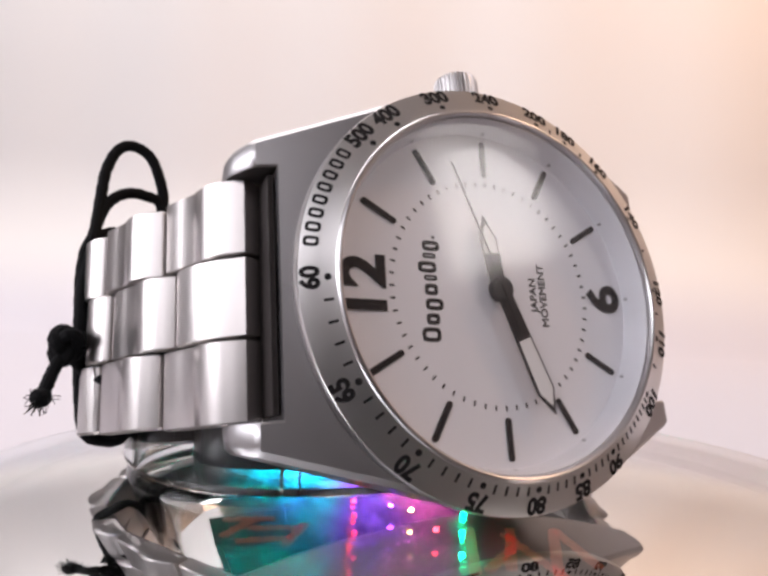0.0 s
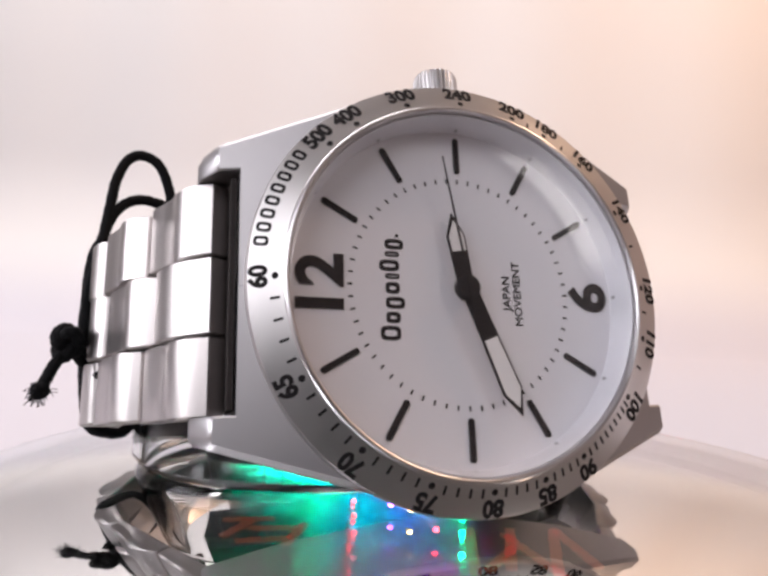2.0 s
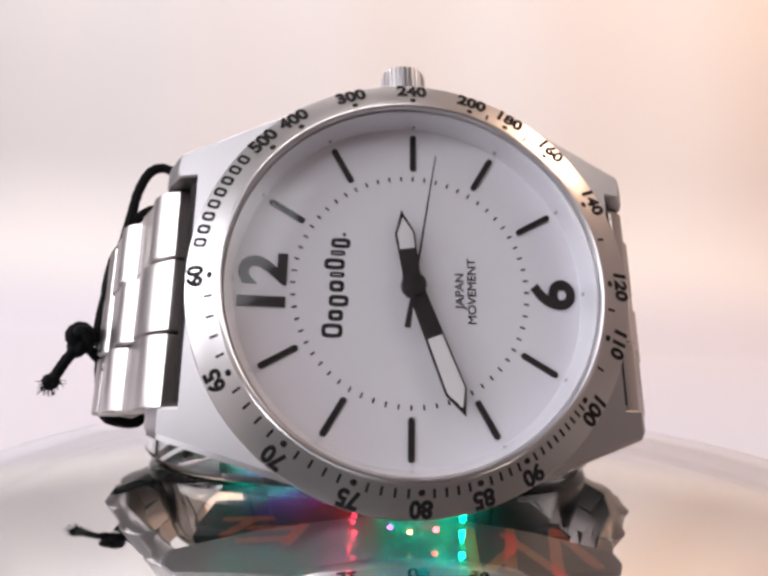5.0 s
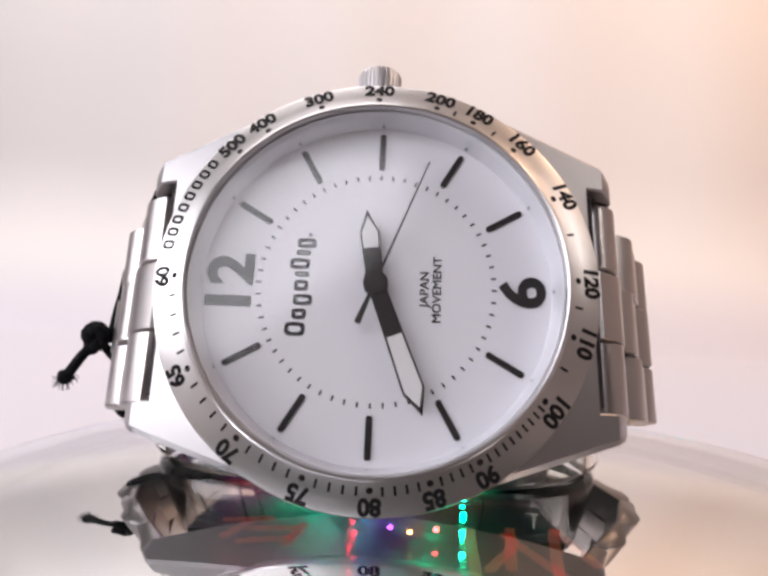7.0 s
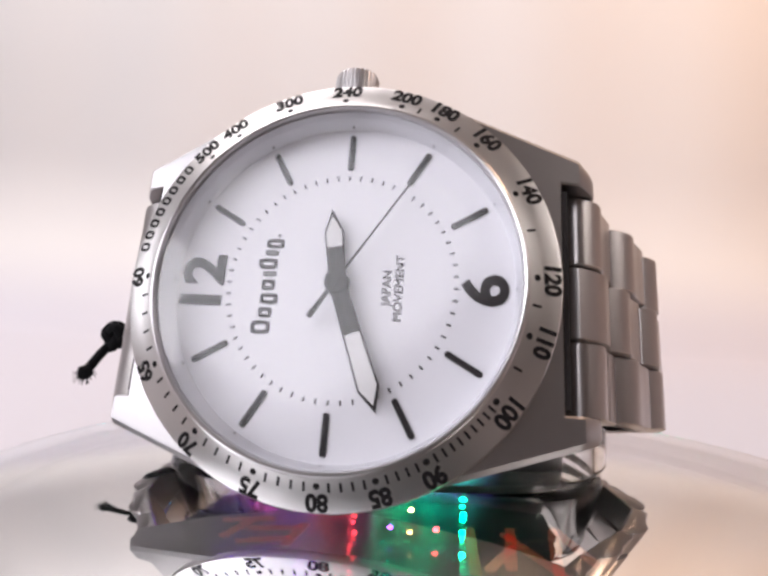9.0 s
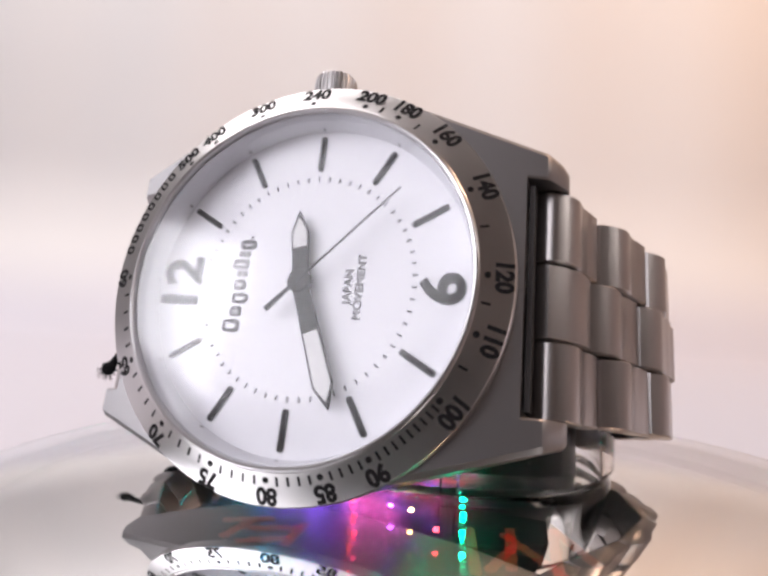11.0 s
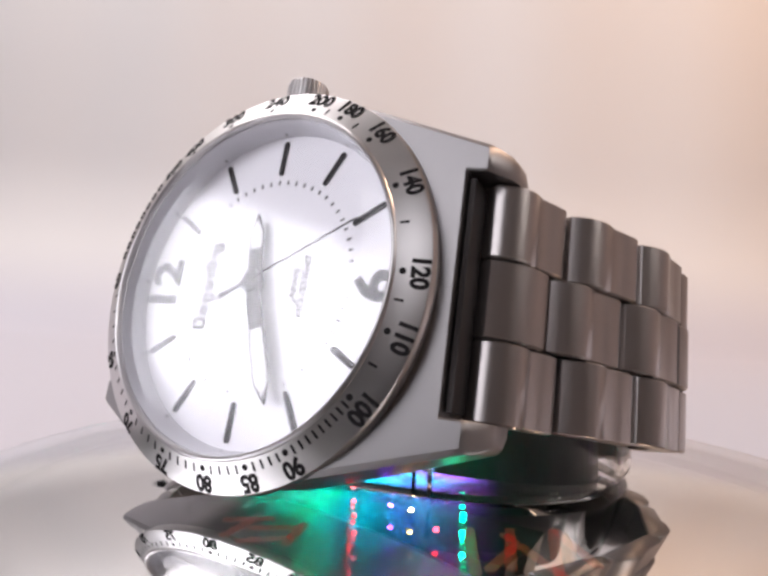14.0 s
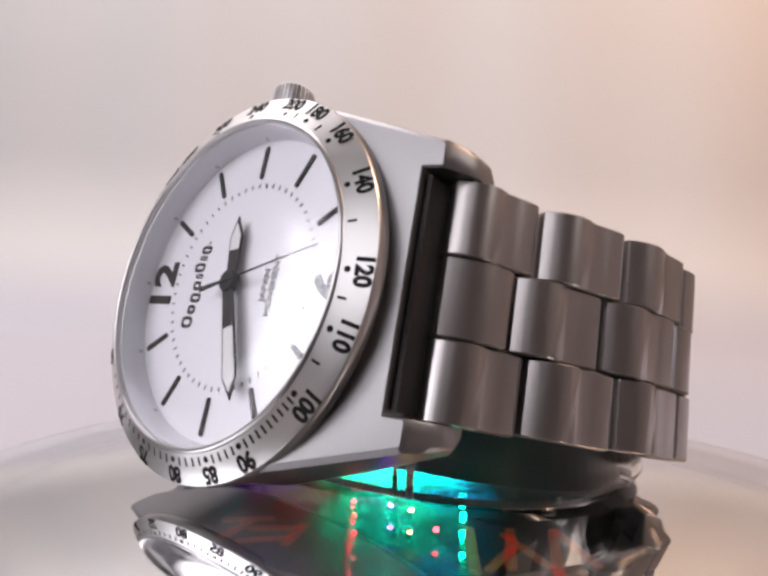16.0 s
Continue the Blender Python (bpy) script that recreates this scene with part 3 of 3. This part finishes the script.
def add_link(s0, s1, side, y0, y1, crown=0.56):
    a, b = along(s0, side), along(s1, side)
    d = (b - a)
    L = d.length
    d.normalize()
    y = Vector((0, 1, 0))
    out = d.cross(y)
    if out.x * side < 0 and abs(out.x) > 0.2 or (abs(out.x) <= 0.2 and out.z > 0):
        out = -out
    m = Matrix((d, y, out)).transposed().to_4x4()
    m.translation = a * MM
    part("link", link_mesh(L, y0, y1, crown), watch, at=CASE_TURN @ m)


for side, start, longer in ((-1, 1.2, 1.2), (1, 1.1, 0.0)):
    for y0, y1, first in ((-11.75, -3.95, 10.4), (-3.95, 3.95, 8.1), (3.95, 11.75, 10.4)):
        s, e = start, start + first + longer
        while s < 87:
            e = min(e, 89.5)
            taper = 1.02 - 0.07 * min(s / 35, 1)
            add_link(s, e, side, y0 * taper, y1 * taper, 0.93 if s == start and first < 10 else 0.56)
            s, e = e, e + 10.9

for side in (-1, 1):
    lo, hi = (22.6, 25.0) if side > 0 else (-25.0, -22.6)
    v, f = loft("end_link", [[(x, y, -10.0), (x, -y, -10.0), (x, -y, top - 0.5), (x, -y + 0.5, top), (x, y - 0.5, top), (x, y, top - 0.5)] for x, y, top in ((lo, 11.2, -6.6 if side > 0 else -8.2), (hi, 11.2, -8.2 if side > 0 else -6.6))], LINK_STEEL)
    # thin dark plate paints the shade deep in the gap beside the lugs
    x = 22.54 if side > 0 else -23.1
    v2, f2 = loft("recess_shade", [[(q, 11.35, -8.0), (q, -11.35, -8.0), (q, -11.35, -2.6), (q, 11.35, -2.6)] for q in (x, x + 0.56)], GAP_SHADE)
    part("recess_shade", mesh_of("recess_shade", v2, f2, GAP_SHADE), watch, "dark plate that paints the shade between lug and bracelet", CASE_TURN)
    part("end_link", mesh_of("end_link", v, f, LINK_STEEL, True), watch, "flat steel end link between the lugs", CASE_TURN)

# ---- cord tied round the bracelet ----
cord = tagged(new("cord"), "black elastic cord knotted round the bracelet with a frayed end", "cord")
part("loop", tube("loop", [(-40.0, -2.5, -26.5), (-40.0, 6, -28.3), (-39.2, 12.6, -29.5), (-38.8, 17.7, -30.3), (-38.4, 21.8, -30.8), (-37.2, 25.0, -31), (-35.4, 26.1, -31.2), (-33.2, 25.2, -31.5), (-31.8, 22.6, -32), (-31.0, 18.7, -32.5), (-31.2, 10, -33)], 0.72, CORD), cord)
part("loop", tube("loop", [(-39.6, 10.5, -29.6), (-39.0, 14.2, -30), (-37.9, 17.2, -30.5), (-35.9, 19.0, -31), (-33.5, 19.3, -31.7), (-31.2, 18.0, -32.5), (-31.4, 10, -33)], 0.72, CORD), cord)
part("wrap", tube("wrap", [(-37.2, 13.3, -30.5), (-39.6, 11.6, -29.5), (-40.3, 7.8, -29), (-40.2, 2.9, -28.6), (-39.9, -3, -28.6), (-39.6, -7.2, -29.2), (-38.9, -11.5, -30), (-37.2, -12.6, -31), (-34.7, -12.3, -33), (-33.2, -8, -33), (-33.2, 6, -33), (-34.2, 12.6, -32), (-37.2, 13.3, -30.5)], 0.72, CORD), cord)
part("strand", tube("strand", [(-40.6, -3.4, -26.5), (-39.4, -4.8, -27.6), (-38.2, -6.0, -26.2), (-36.8, -6.2, -24.0)], 0.66, CORD), cord)
trefoil = []
for k in range(25):
    a = 2 * math.pi * k / 24
    r = 0.95 + 0.5 * math.cos(3 * a)
    trefoil.append((-41.2 + r * math.cos(2 * a) * 0.9, -2.4 + r * math.sin(2 * a) * 1.25, -24.5 + 0.75 * math.sin(3 * a) + 0.4 * math.cos(a)))
part("knot", tube("knot", trefoil, 0.82, CORD, 10, 4), cord, "tight knot")
part("tail", tube("tail", [(-41.4, -3.4, -24.6), (-42.1, -5.2, -23.4), (-42.6, -7.0, -22.5), (-42.9, -8.0, -22.0)], 0.7, CORD), cord, "cut end")


def tuft():
    """The frayed end: a knobbly lump."""
    v, f, n, rows = [], [], 14, 9
    for j in range(rows):
        b = math.pi * (j + 0.5) / rows
        for i in range(n):
            a = 2 * math.pi * i / n
            d = Vector((math.sin(b) * math.cos(a), math.sin(b) * math.sin(a), math.cos(b)))
            r = 1.05 * (1 + 0.22 * noise.noise(d * 2.6))
            v.append(tuple((Vector((-43.0, -8.3, -21.9)) + d * r) * MM))
    for j in range(rows - 1):
        f += [(j * n + i, j * n + (i + 1) % n, (j + 1) * n + (i + 1) % n, (j + 1) * n + i) for i in range(n)]
    f += [tuple(range(n)), tuple(range((rows - 1) * n, rows * n))]
    return mesh_of("tuft", v, f, CORD, True)


part("tuft", tuft(), cord, "frayed knobbly end")
for k in range(34):
    d = Vector((random.gauss(-0.3, 0.7), random.gauss(-0.5, 0.7), random.gauss(0.2, 0.7))).normalized()
    p = Vector((-43.0, -8.3, -21.9)) + d * 1.0
    bend = Vector((random.uniform(-0.3, 0.3), random.uniform(-0.4, 0.1), random.uniform(-0.3, 0.3)))
    part("fibre", tube("fibre", [tuple(p), tuple(p + d * 0.35), tuple(p + d * random.uniform(0.5, 0.8) + bend)], 0.05, CORD, 4, 3), cord)


def motions():
    seat = pose(-1.67 * MM, -27.22 * MM, ZM + 23.72 * MM, 77.44) @ pose(0, 0, 0, 0, 0.6)
    spin = [(t, pose(0, 0, 0, 0, 0, a)) for t, a in TURN]
    walk(watch, [(t, m @ seat) for t, m in spin])
    walk(cord, [(t, m @ seat @ pose(0.8 * MM, 0, 0)) for t, m in spin])
    walk(cuff, [(t, m @ pose(-2.5 * MM, 9.0 * MM, ZM)) for t, m in spin])
    walk(mirror_disc, [(t, pose(0, 0, ZM, 0, 0, a)) for t, a in TURN])
    walk(stand_in_wheel, [(2.0 * k, pose(-9 * MM, 21 * MM, 31.82 * MM, 0, 0, 60 * k)) for k in range(9)])
    ticks = [(0.0, clock(68.8, 0, 1.62))]
    for n in range(16):
        a = 74.8 + 6 * n
        ticks.append((n + 0.05, clock(a - 6, 0, 1.62)))
        ticks.append((n + 0.15, clock(a, 0, 1.62)))
    ticks.append((16.0, clock(164.8, 0, 1.62)))
    walk(second_hand, ticks)


motions()
